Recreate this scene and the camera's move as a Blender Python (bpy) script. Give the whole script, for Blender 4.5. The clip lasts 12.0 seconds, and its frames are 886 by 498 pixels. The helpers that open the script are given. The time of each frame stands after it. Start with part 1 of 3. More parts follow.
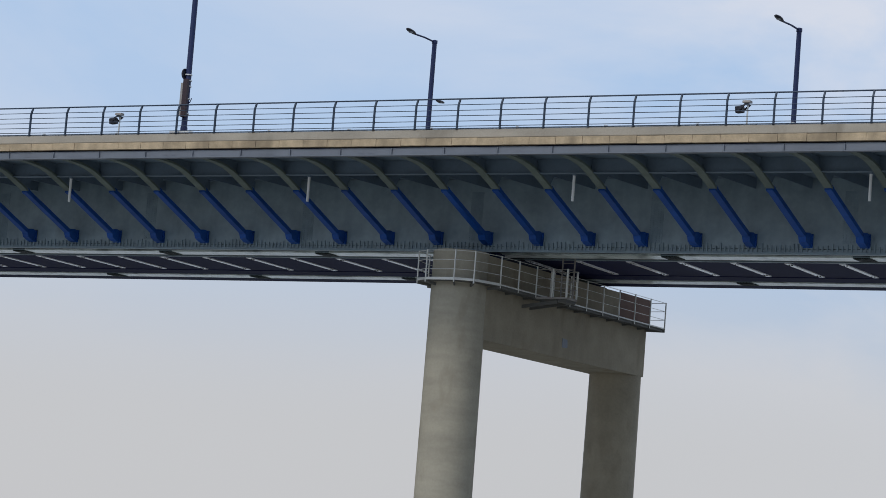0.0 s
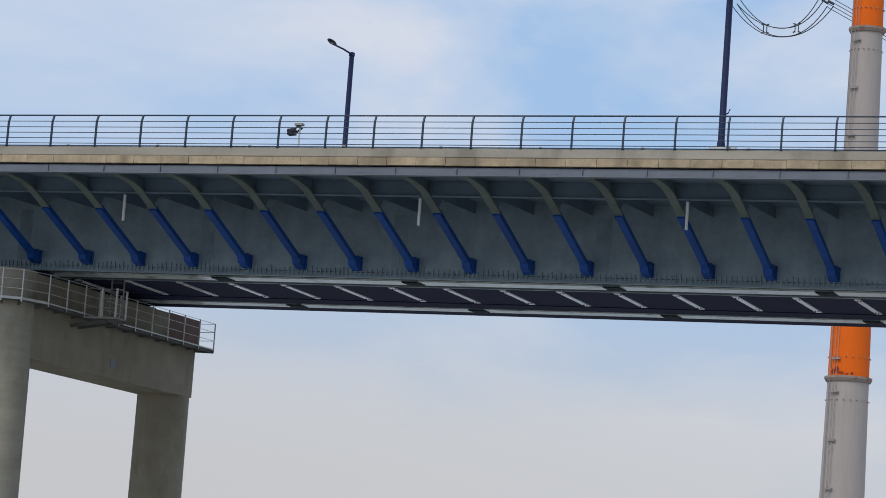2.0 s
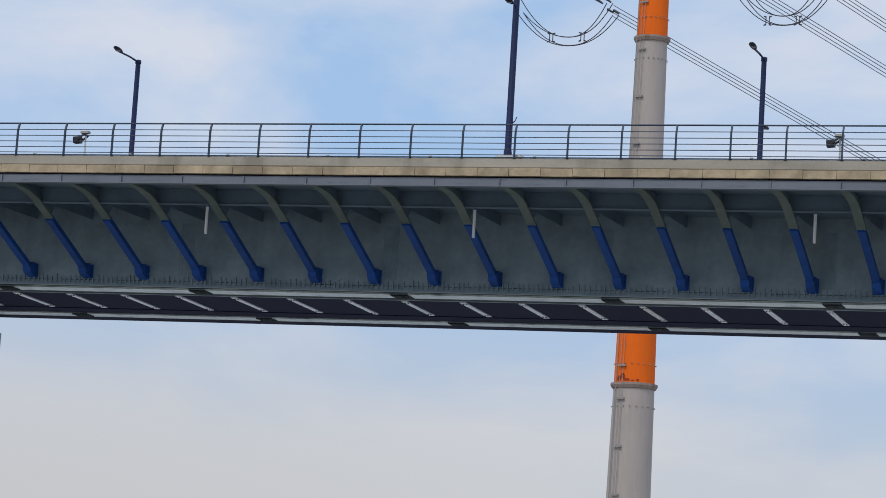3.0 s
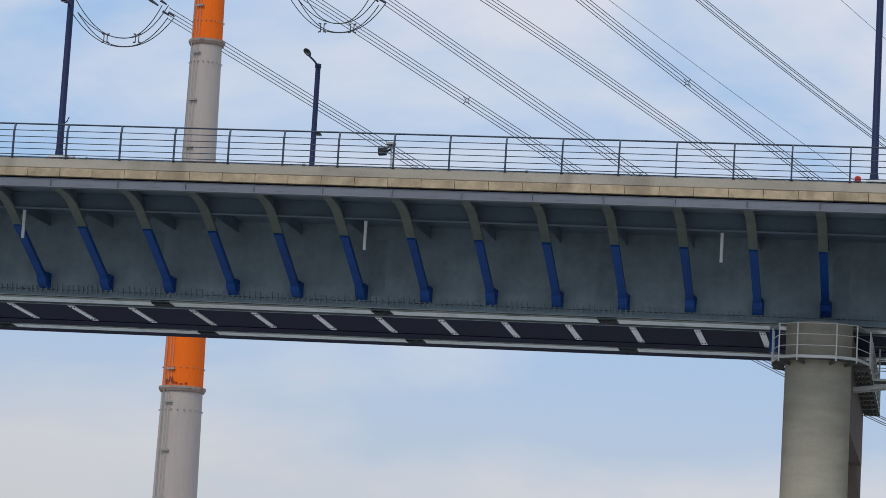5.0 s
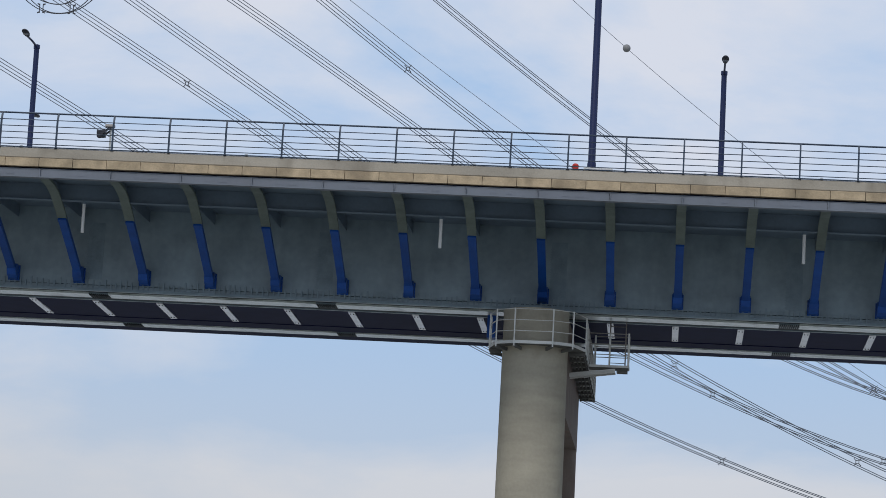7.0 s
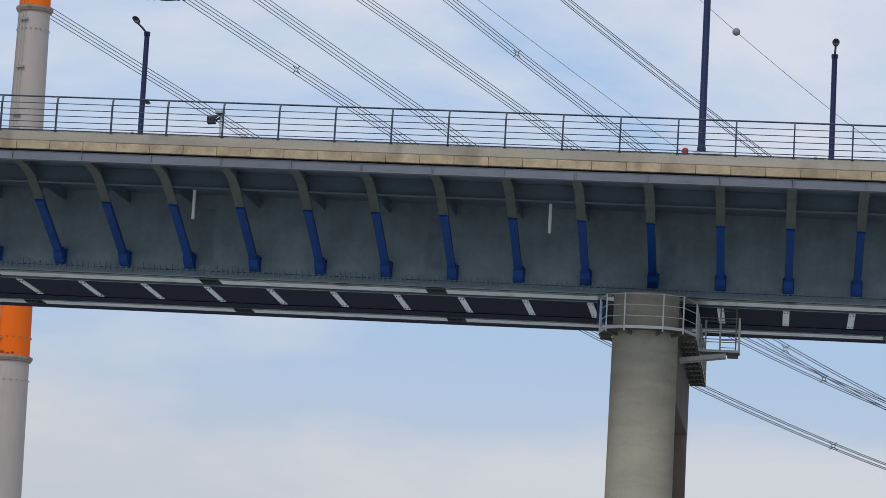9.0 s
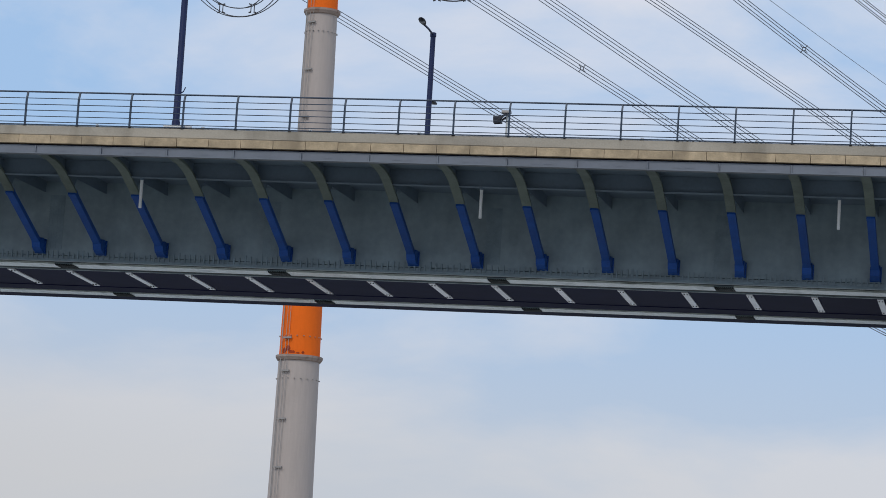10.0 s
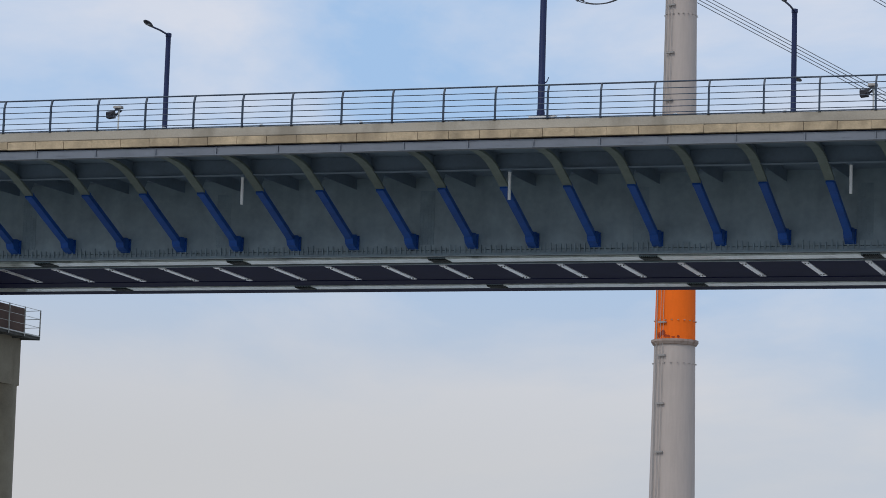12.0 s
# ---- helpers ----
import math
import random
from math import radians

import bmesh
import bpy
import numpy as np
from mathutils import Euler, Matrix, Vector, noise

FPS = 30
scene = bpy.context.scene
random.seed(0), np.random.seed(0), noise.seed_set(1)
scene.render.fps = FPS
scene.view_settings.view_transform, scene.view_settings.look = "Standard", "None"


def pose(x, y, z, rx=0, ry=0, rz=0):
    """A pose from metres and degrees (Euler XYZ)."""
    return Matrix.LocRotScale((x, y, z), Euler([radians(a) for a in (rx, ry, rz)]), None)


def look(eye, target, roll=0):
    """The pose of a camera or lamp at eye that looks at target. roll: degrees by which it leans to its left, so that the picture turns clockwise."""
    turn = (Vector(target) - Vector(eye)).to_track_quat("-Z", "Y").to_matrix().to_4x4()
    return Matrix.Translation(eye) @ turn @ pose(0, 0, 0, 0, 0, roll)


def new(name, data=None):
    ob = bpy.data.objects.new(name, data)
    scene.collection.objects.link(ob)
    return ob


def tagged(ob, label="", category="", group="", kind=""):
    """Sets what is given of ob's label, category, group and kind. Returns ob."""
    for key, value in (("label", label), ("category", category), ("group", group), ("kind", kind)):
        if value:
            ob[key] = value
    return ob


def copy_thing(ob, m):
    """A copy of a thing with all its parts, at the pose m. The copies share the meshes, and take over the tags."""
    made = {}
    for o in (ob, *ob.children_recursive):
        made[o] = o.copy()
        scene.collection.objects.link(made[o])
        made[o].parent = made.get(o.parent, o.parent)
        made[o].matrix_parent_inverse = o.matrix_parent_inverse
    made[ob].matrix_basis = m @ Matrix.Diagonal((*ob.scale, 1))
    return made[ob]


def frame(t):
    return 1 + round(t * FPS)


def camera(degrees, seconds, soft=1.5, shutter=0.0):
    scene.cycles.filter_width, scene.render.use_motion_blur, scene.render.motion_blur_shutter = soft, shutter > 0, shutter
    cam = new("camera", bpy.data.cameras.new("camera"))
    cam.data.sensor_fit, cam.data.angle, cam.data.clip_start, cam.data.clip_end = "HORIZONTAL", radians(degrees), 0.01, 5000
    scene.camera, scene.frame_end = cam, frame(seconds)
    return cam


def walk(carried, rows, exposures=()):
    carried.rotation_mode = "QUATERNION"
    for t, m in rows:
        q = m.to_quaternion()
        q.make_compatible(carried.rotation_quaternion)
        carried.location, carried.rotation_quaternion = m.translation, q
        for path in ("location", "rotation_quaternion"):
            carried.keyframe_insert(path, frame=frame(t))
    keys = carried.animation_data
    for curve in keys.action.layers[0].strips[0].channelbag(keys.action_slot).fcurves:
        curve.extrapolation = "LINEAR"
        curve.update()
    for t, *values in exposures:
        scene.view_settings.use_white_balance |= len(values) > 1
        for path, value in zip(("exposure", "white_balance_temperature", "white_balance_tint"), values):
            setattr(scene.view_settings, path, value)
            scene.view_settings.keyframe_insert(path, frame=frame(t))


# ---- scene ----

# ---- camera: it stands on the shore and pans along the bridge ----
EYE = (0.0, 0.0, 2.0)
LENS = 16.849
# seconds, degrees to the right of the bridge's normal, degrees up, roll
PAN = [(0, -31.357, 6.919, 4.471), (0.3, -30.285, 7.088, 4.616), (0.5, -29.436, 7.17, 4.525), (0.8, -27.74, 7.353, 4.502),
       (1, -26.643, 7.451, 4.458), (1.2, -25.429, 7.614, 4.477), (1.5, -24.36, 7.763, 4.393), (1.8, -23.412, 7.921, 4.411),
       (2, -22.743, 7.972, 4.237), (2.2, -21.937, 8.104, 4.192), (2.5, -20.904, 8.19, 3.873), (2.7, -19.86, 8.318, 3.744),
       (3, -18.655, 8.403, 3.546), (3.2, -17.594, 8.507, 3.434), (4.8, -10.878, 8.926, 3.208), (5, -9.99, 8.991, 3.312),
       (5.2, -9.087, 9.044, 3.296), (5.5, -8.164, 9.071, 3.339), (5.7, -7.433, 9.127, 3.129), (6, -6.531, 9.124, 3.058),
       (6.2, -5.507, 9.163, 2.826), (6.5, -4.475, 9.201, 2.802), (6.6, -4.315, 9.205, 2.81), (6.8, -4.447, 9.102, 2.821),
       (7, -4.544, 8.989, 2.923), (7.2, -4.674, 8.98, 2.93), (8.8, -6.369, 8.601, 3.005), (9, -6.65, 8.594, 3.063),
       (9.2, -7.051, 8.565, 3.145), (9.5, -8.48, 8.466, 3.202), (9.7, -10.289, 8.39, 3.469), (10, -12.194, 8.258, 3.418),
       (10.2, -13.491, 8.164, 3.308), (10.5, -14.718, 8.076, 3.204), (10.7, -15.738, 7.952, 2.916), (11, -16.64, 7.842, 2.797),
       (11.2, -17.135, 7.779, 2.33), (11.5, -17.761, 7.676, 2.126), (11.7, -18.428, 7.674, 1.78), (12, -19.334, 7.67, 1.736)]


def aim(az, el, roll):
    a, e = radians(az), radians(el)
    way = Vector((math.sin(a) * math.cos(e), math.cos(a) * math.cos(e), math.sin(e)))
    return look(EYE, Vector(EYE) + way * 100, roll)


cam = camera(LENS, 12.0, soft=0.8)
walk(cam, [(t, aim(az, el, roll)) for t, az, el, roll in PAN])

# ---- world and sun: a thinly clouded afternoon sky ----
SUN_EL, SUN_AZ = 48.0, 196.0     # degrees; azimuth clockwise from +y
world = bpy.data.worlds.new("sky")
scene.world = world
world.use_nodes = True
wt = world.node_tree
wt.nodes.clear()


sky = wt.nodes.new("ShaderNodeTexSky")
sky.sky_type, sky.sun_disc = "NISHITA", False
sky.sun_elevation, sky.sun_rotation = radians(SUN_EL), radians(SUN_AZ)
sky.air_density, sky.dust_density, sky.ozone_density = 1.0, 1.0, 2.0
gain = wt.nodes.new("ShaderNodeMix")
gain.data_type, gain.blend_type = "RGBA", "MULTIPLY"
gain.inputs[0].default_value = 1.0
gain.inputs[7].default_value = (0.085, 0.085, 0.085, 1)
wt.links.new(sky.outputs[0], gain.inputs[6])
tc = wt.nodes.new("ShaderNodeTexCoord")
mp = wt.nodes.new("ShaderNodeMapping")
mp.inputs["Location"].default_value = (0.31, 0.12, 0.0)
mp.inputs["Scale"].default_value = (4.2, 4.2, 10.5)
wt.links.new(tc.outputs["Generated"], mp.inputs[0])
cloud = wt.nodes.new("ShaderNodeTexNoise")
cloud.inputs["Scale"].default_value, cloud.inputs["Detail"].default_value, cloud.inputs["Roughness"].default_value = 1.15, 9.0, 0.56
cloud.inputs["Distortion"].default_value = 0.35
wt.links.new(mp.outputs[0], cloud.inputs["Vector"])
cover = wt.nodes.new("ShaderNodeValToRGB")
cover.color_ramp.elements[0].position, cover.color_ramp.elements[0].color = 0.42, (0, 0, 0, 1)
cover.color_ramp.elements[1].position, cover.color_ramp.elements[1].color = 0.64, (1, 1, 1, 1)
sep = wt.nodes.new("ShaderNodeSeparateXYZ")
wt.links.new(tc.outputs["Generated"], sep.inputs[0])


def ramp_of(axis, a, b, lo, hi):
    n = wt.nodes.new("ShaderNodeMapRange")
    n.interpolation_type = "SMOOTHSTEP"
    for key, v in (("From Min", a), ("From Max", b), ("To Min", lo), ("To Max", hi)):
        n.inputs[key].default_value = v
    wt.links.new(sep.outputs[axis], n.inputs["Value"])
    return n.outputs[0]


def wmath(op, x, y):
    n = wt.nodes.new("ShaderNodeMath")
    n.operation = op
    wt.links.new(x, n.inputs[0])
    wt.links.new(y, n.inputs[1])
    return n.outputs[0]


# the cloud thickens upwards and to the right
thick = wmath("MULTIPLY", ramp_of("Z", 0.13, 0.21, 0.0, 1.0), ramp_of("X", -0.50, -0.30, -0.05, 0.095))
thick = wmath("ADD", thick, wmath("MULTIPLY", ramp_of("Z", 0.10, 0.165, -0.10, 0.0), ramp_of("X", -0.36, -0.18, 0.0, 1.0)))
thick = wmath("ADD", thick, ramp_of("Z", 0.072, 0.105, 0.18, 0.0))
thick = wmath("ADD", thick, ramp_of("X", -0.20, 0.04, 0.0, -0.04))
wt.links.new(wmath("ADD", cloud.outputs[0], thick), cover.inputs[0])
veil = wt.nodes.new("ShaderNodeMix")
veil.data_type = "RGBA"
veil.inputs[6].default_value = (0.375, 0.560, 0.835, 1)   # thin blue veil
veil.inputs[7].default_value = (0.718, 0.750, 0.842, 1)   # cloud
# at the far left the cloud lies evenly
even = wt.nodes.new("ShaderNodeMix")
even.inputs[3].default_value = 0.38
wt.links.new(ramp_of("X", -0.56, -0.36, 0.65, 0.0), even.inputs[0])
wt.links.new(cover.outputs[0], even.inputs[2])
wt.links.new(even.outputs[0], veil.inputs[0])
# haze that thickens towards the horizon
low = wmath("MULTIPLY", ramp_of("Z", 0.055, 0.165, 1.0, 0.0), ramp_of("X", -0.50, -0.02, 1.0, 0.58))
haze = wt.nodes.new("ShaderNodeMix")
haze.data_type = "RGBA"
haze.inputs[7].default_value = (0.580, 0.582, 0.608, 1)
wt.links.new(low, haze.inputs[0])
wt.links.new(veil.outputs[2], haze.inputs[6])
over = wt.nodes.new("ShaderNodeMix")
over.data_type = "RGBA"
over.inputs[0].default_value = 0.9
wt.links.new(gain.outputs[2], over.inputs[6])
wt.links.new(haze.outputs[2], over.inputs[7])
bg = wt.nodes.new("ShaderNodeBackground")
bg.inputs[1].default_value = 1.0
wt.links.new(over.outputs[2], bg.inputs[0])
wout = wt.nodes.new("ShaderNodeOutputWorld")
wt.links.new(bg.outputs[0], wout.inputs[0])

sun_data = bpy.data.lights.new("sun", "SUN")
sun_data.energy, sun_data.angle, sun_data.color = 1.2, radians(15), (1.0, 0.95, 0.88)
sun = new("sun", sun_data)
a, e = radians(SUN_AZ), radians(SUN_EL)
sun.matrix_world = look((0, 0, 0), (-math.sin(a) * math.cos(e), -math.cos(a) * math.cos(e), -math.sin(e)))


# ---- materials ----
def material(name, base, rough=0.6, metal=0.0, vary=0.18, scale=1.2, grain=25.0, bump=0.15, streak=0.0, stain=None, stain_at=0.62, jitter=0.0, stretch=(1, 1, 1), spec=0.5):
    """Two scales of colour variation, optional vertical streaks and stains, fine relief; per-object tone by Object Info's Random."""
    m = bpy.data.materials.new(name)
    m.use_nodes = True
    nt = m.node_tree
    bs = nt.nodes["Principled BSDF"]
    bs.inputs["Roughness"].default_value, bs.inputs["Metallic"].default_value = rough, metal
    bs.inputs["Specular IOR Level"].default_value = spec
    co = nt.nodes.new("ShaderNodeNewGeometry").outputs["Position"]

    def noise_at(sc, detail, stretch=(1, 1, 1)):
        mp = nt.nodes.new("ShaderNodeMapping")
        mp.inputs["Scale"].default_value = stretch
        nt.links.new(co, mp.inputs[0])
        n = nt.nodes.new("ShaderNodeTexNoise")
        n.inputs["Scale"].default_value, n.inputs["Detail"].default_value = sc, detail
        nt.links.new(mp.outputs[0], n.inputs["Vector"])
        return n.outputs[0]

    def math_node(op, x, y):
        n = nt.nodes.new("ShaderNodeMath")
        n.operation = op
        for i, v in enumerate((x, y)):
            if isinstance(v, (int, float)):
                n.inputs[i].default_value = v
            else:
                nt.links.new(v, n.inputs[i])
        return n.outputs[0]

    big, small = noise_at(scale, 5, stretch), noise_at(grain, 3)
    val = math_node("ADD", math_node("MULTIPLY", math_node("SUBTRACT", big, 0.5), vary * 3.2), math_node("MULTIPLY", math_node("SUBTRACT", small, 0.5), vary * 1.2))
    if streak:
        val = math_node("ADD", val, math_node("MULTIPLY", math_node("SUBTRACT", noise_at(2.2, 4, (1, 1, 0.10)), 0.5), streak * 3))
    if jitter:
        rnd = nt.nodes.new("ShaderNodeObjectInfo").outputs["Random"]
        val = math_node("ADD", val, math_node("MULTIPLY", math_node("SUBTRACT", rnd, 0.5), jitter * 2))
    val = math_node("ADD", val, 1.0)
    mix = nt.nodes.new("ShaderNodeMix")
    mix.data_type, mix.blend_type = "RGBA", "MULTIPLY"
    mix.inputs[0].default_value = 1.0
    mix.inputs[6].default_value = (*base, 1)
    comb = nt.nodes.new("ShaderNodeCombineColor")
    for i in range(3):
        nt.links.new(val, comb.inputs[i])
    nt.links.new(comb.outputs[0], mix.inputs[7])
    out = mix.outputs[2]
    if stain:
        ramp = nt.nodes.new("ShaderNodeValToRGB")
        ramp.color_ramp.elements[0].position, ramp.color_ramp.elements[1].position = stain_at, min(stain_at + 0.16, 1)
        nt.links.new(noise_at(0.9, 8, (1, 1, 0.45)), ramp.inputs[0])
        st = nt.nodes.new("ShaderNodeMix")
        st.data_type = "RGBA"
        st.inputs[7].default_value = (*stain, 1)
        nt.links.new(math_node("MULTIPLY", ramp.outputs[0], 0.75), st.inputs[0])
        nt.links.new(out, st.inputs[6])
        out = st.outputs[2]
    nt.links.new(out, bs.inputs["Base Color"])
    if bump:
        b = nt.nodes.new("ShaderNodeBump")
        b.inputs["Strength"].default_value, b.inputs["Distance"].default_value = bump, 0.02
        nt.links.new(small, b.inputs["Height"])
        nt.links.new(b.outputs[0], bs.inputs["Normal"])
    return m


M_WEB = material("slate_grey_steel_paint", (0.208, 0.275, 0.312), 0.42, vary=0.24, scale=0.9, grain=5, bump=0.2, streak=0.12)
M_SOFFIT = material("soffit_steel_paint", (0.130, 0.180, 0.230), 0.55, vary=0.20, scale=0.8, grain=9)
M_BRACKET = material("olive_grey_steel_paint", (0.140, 0.172, 0.152), 0.6, vary=0.24, scale=1.8, grain=14, jitter=0.10, spec=0.3)
M_BLUE = material("blue_steel_paint", (0.006, 0.066, 0.300), 0.5, vary=0.24, scale=1.8, grain=18, jitter=0.10, spec=0.35)
M_FASCIA = material("light_grey_steel_paint", (0.162, 0.180, 0.210), 0.5, vary=0.10, scale=0.8, grain=12, jitter=0.05, streak=0.06)
M_FLANGE = material("pale_green_grey_steel_paint", (0.700, 0.780, 0.755), 0.22, vary=0.20, scale=0.9, grain=6, stain=(0.17, 0.20, 0.185), stain_at=0.53)
M_WEBSPLICE = material("web_splice_paint", (0.182, 0.246, 0.284), 0.5, vary=0.24, scale=2.0, grain=12, bump=0.15, streak=0.10)
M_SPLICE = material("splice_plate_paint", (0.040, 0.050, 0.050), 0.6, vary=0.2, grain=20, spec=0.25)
# navy-black steel; in the recesses this colour also carries the shade
M_DARK = material("dark_steel_recess_shade", (0.013, 0.016, 0.058), 0.7, vary=0.2, grain=10, spec=0.18)
M_SLAT = material("whitish_steel_paint", (0.820, 0.830, 0.850), 0.18, vary=0.12, grain=20, jitter=0.08)
M_CURB = material("grey_parapet_concrete", (0.355, 0.316, 0.255), 0.85, vary=0.26, scale=0.9, grain=18, bump=0.3, stain=(0.215, 0.188, 0.145), stain_at=0.55, stretch=(0.4, 1, 1))
M_COPING = material("tan_precast_concrete", (0.450, 0.350, 0.226), 0.9, vary=0.30, scale=2.2, grain=14, bump=0.5, jitter=0.10, stain=(0.245, 0.190, 0.125), stain_at=0.50)
M_RAIL = material("dark_slate_railing_paint", (0.026, 0.046, 0.078), 0.5, vary=0.12, grain=20, spec=0.4)
M_LAMP = material("navy_lamp_post_paint", (0.016, 0.026, 0.085), 0.5, vary=0.12, grain=20, spec=0.3)
M_HEAD = material("black_lamp_housing", (0.022, 0.022, 0.032), 0.5, vary=0.12, grain=20)
M_GLASS = material("frosted_lamp_glass", (0.30, 0.31, 0.33), 0.25, vary=0.05, bump=0)
M_CONC = material("pier_concrete", (0.378, 0.346, 0.270), 0.88, vary=0.17, scale=1.1, grain=9, bump=0.6, streak=0.03, stain=(0.255, 0.225, 0.165), stain_at=0.57, stretch=(0.5, 0.5, 2.2))
M_GALV = material("galvanised_steel", (0.640, 0.640, 0.600), 0.45, metal=0.15, vary=0.14, grain=30, jitter=0.1)
M_GRATE = material("weathered_grating", (0.110, 0.110, 0.100), 0.7, vary=0.2, grain=30)
# reddish rust stains, over a base darkened to carry the far parts' shade
M_SHADECONC = material("rust_stained_shaded_concrete", (0.180, 0.138, 0.112), 0.88, vary=0.2, scale=0.8, grain=11, bump=0.4, streak=0.14, stain=(0.16, 0.085, 0.06), stain_at=0.55)
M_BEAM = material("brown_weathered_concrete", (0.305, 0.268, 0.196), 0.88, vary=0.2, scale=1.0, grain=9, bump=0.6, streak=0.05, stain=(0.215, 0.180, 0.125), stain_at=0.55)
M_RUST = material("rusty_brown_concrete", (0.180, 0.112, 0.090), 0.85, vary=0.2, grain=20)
M_PIPE = material("white_plastic_pipe", (0.780, 0.790, 0.780), 0.4, vary=0.06, grain=20)
M_ORANGE = material("aviation_orange_paint", (0.880, 0.146, 0.002), 0.9, vary=0.07, scale=0.15, grain=2, streak=0.05)
M_WHITE = material("weathered_white_paint", (0.440, 0.376, 0.337), 0.7, vary=0.05, scale=0.12, grain=2, streak=0.07)
M_STACKSTEEL = material("stack_fittings_steel", (0.300, 0.280, 0.262), 0.6, vary=0.1, grain=4)
M_RING = material("rust_streaked_ring_paint", (0.330, 0.255, 0.215), 0.8, vary=0.16, scale=0.4, grain=3, stain=(0.21, 0.12, 0.08), stain_at=0.5)
M_SOOT = material("soot_on_orange_paint", (0.330, 0.042, 0.006), 0.9, vary=0.35, scale=0.9, grain=4)
M_WIRE = material("power_conductor", (0.110, 0.125, 0.150), 0.6, vary=0.1, grain=4, bump=0)
M_INSUL = material("black_insulator", (0.030, 0.032, 0.040), 0.4, vary=0.1, grain=4, bump=0)
M_BALL = material("grey_marker_ball_paint", (0.230, 0.225, 0.220), 0.6, vary=0.1, grain=4, bump=0)
M_MAROON = material("dark_maroon_metal", (0.030, 0.014, 0.020), 0.55, vary=0.2, grain=20)
M_RED = material("red_plastic", (0.600, 0.035, 0.022), 0.5, vary=0.1, grain=20)
M_ASPHALT = material("road_asphalt", (0.055, 0.055, 0.057), 0.9, vary=0.15, grain=40, bump=0.4)
# base raised to a pale tone so that it bounces light under the girder
M_WATER = material("pale_bounce_water", (0.300, 0.295, 0.270), 0.15, vary=0.2, scale=0.02, grain=0.6, bump=0.5)


# ---- mesh helpers ----
class Shape:
    """Collects vertices and faces of one mesh."""
    def __init__(self):
        self.v, self.f = [], []

    def add(self, verts, faces):
        n = len(self.v)
        self.v += [tuple(p) for p in verts]
        self.f += [tuple(n + i for i in f) for f in faces]
        return self

    def box(self, x0, x1, y0, y1, z0, z1):
        v = [(x, y, z) for x in (x0, x1) for y in (y0, y1) for z in (z0, z1)]
        return self.add(v, [(0, 1, 3, 2), (4, 6, 7, 5), (0, 4, 5, 1), (2, 3, 7, 6), (0, 2, 6, 4), (1, 5, 7, 3)])

    def slab(self, x0, x1, y0, y1, z0, z1, c=0.015):
        """A box with chamfered edges round its long sides."""
        ring = lambda d: [(y0 + d, z0), (y1 - d, z0), (y1, z0 + d), (y1, z1 - d), (y1 - d, z1), (y0 + d, z1), (y0, z1 - d), (y0, z0 + d)]
        return self.prism(ring(c), [x0, x1])

    def prism(self, yz, xs, lift=None):
        """A profile in y and z swept along the stations xs, lifted by the bridge's grade where asked."""
        k, v, f = len(yz), [], []
        for x in xs:
            up = lift(x) if lift else 0.0
            v += [(x, y, z + up) for y, z in yz]
        for s in range(len(xs) - 1):
            for i in range(k):
                j = (i + 1) % k
                f.append((s * k + i, s * k + j, (s + 1) * k + j, (s + 1) * k + i))
        f += [tuple(reversed(range(k))), tuple((len(xs) - 1) * k + i for i in range(k))]
        return self.add(v, f)

    def tube(self, pts, r, n=8, r_end=None):
        """A round bar along a line of points; the radius may run to r_end."""
        pts = [Vector(p) for p in pts]
        v, f, m = [], [], len(pts)
        for i, p in enumerate(pts):
            d = (pts[min(i + 1, m - 1)] - pts[max(i - 1, 0)]).normalized()
            u = d.orthogonal().normalized() if abs(d.z) > 0.9 else d.cross(Vector((0, 0, 1))).normalized()
            w = d.cross(u)
            rr = r if r_end is None else r + (r_end - r) * i / (m - 1)
            v += [p + (u * math.cos(6.28318531 * k / n) + w * math.sin(6.28318531 * k / n)) * rr for k in range(n)]
        for i in range(m - 1):
            for k in range(n):
                j = (k + 1) % n
                f.append((i * n + k, i * n + j, (i + 1) * n + j, (i + 1) * n + k))
        f += [tuple(reversed(range(n))), tuple((m - 1) * n + k for k in range(n))]
        return self.add(v, f)

    def lathe(self, rz, n=32, cx=0.0, cy=0.0):
        """A solid of revolution round z from (radius, height) pairs."""
        v, f, m = [], [], len(rz)
        for r, z in rz:
            v += [(cx + r * math.cos(6.28318531 * k / n), cy + r * math.sin(6.28318531 * k / n), z) for k in range(n)]
        for i in range(m - 1):
            for k in range(n):
                j = (k + 1) % n
                f.append((i * n + k, i * n + j, (i + 1) * n + j, (i + 1) * n + k))
        f += [tuple(reversed(range(n))), tuple((m - 1) * n + k for k in range(n))]
        return self.add(v, f)

    def beam(self, p, q, w, h, up=(0, 0, 1)):
        """A rectangular bar from p to q, w wide and h high."""
        p, q, up = Vector(p), Vector(q), Vector(up)
        d = (q - p).normalized()
        s = d.cross(up).normalized()
        t = s.cross(d)
        v = [c + s * a * w / 2 + t * b * h / 2 for c in (p, q) for a, b in ((-1, -1), (1, -1), (1, 1), (-1, 1))]
        return self.add(v, [(3, 2, 1, 0), (4, 5, 6, 7), (0, 1, 5, 4), (1, 2, 6, 5), (2, 3, 7, 6), (3, 0, 4, 7)])

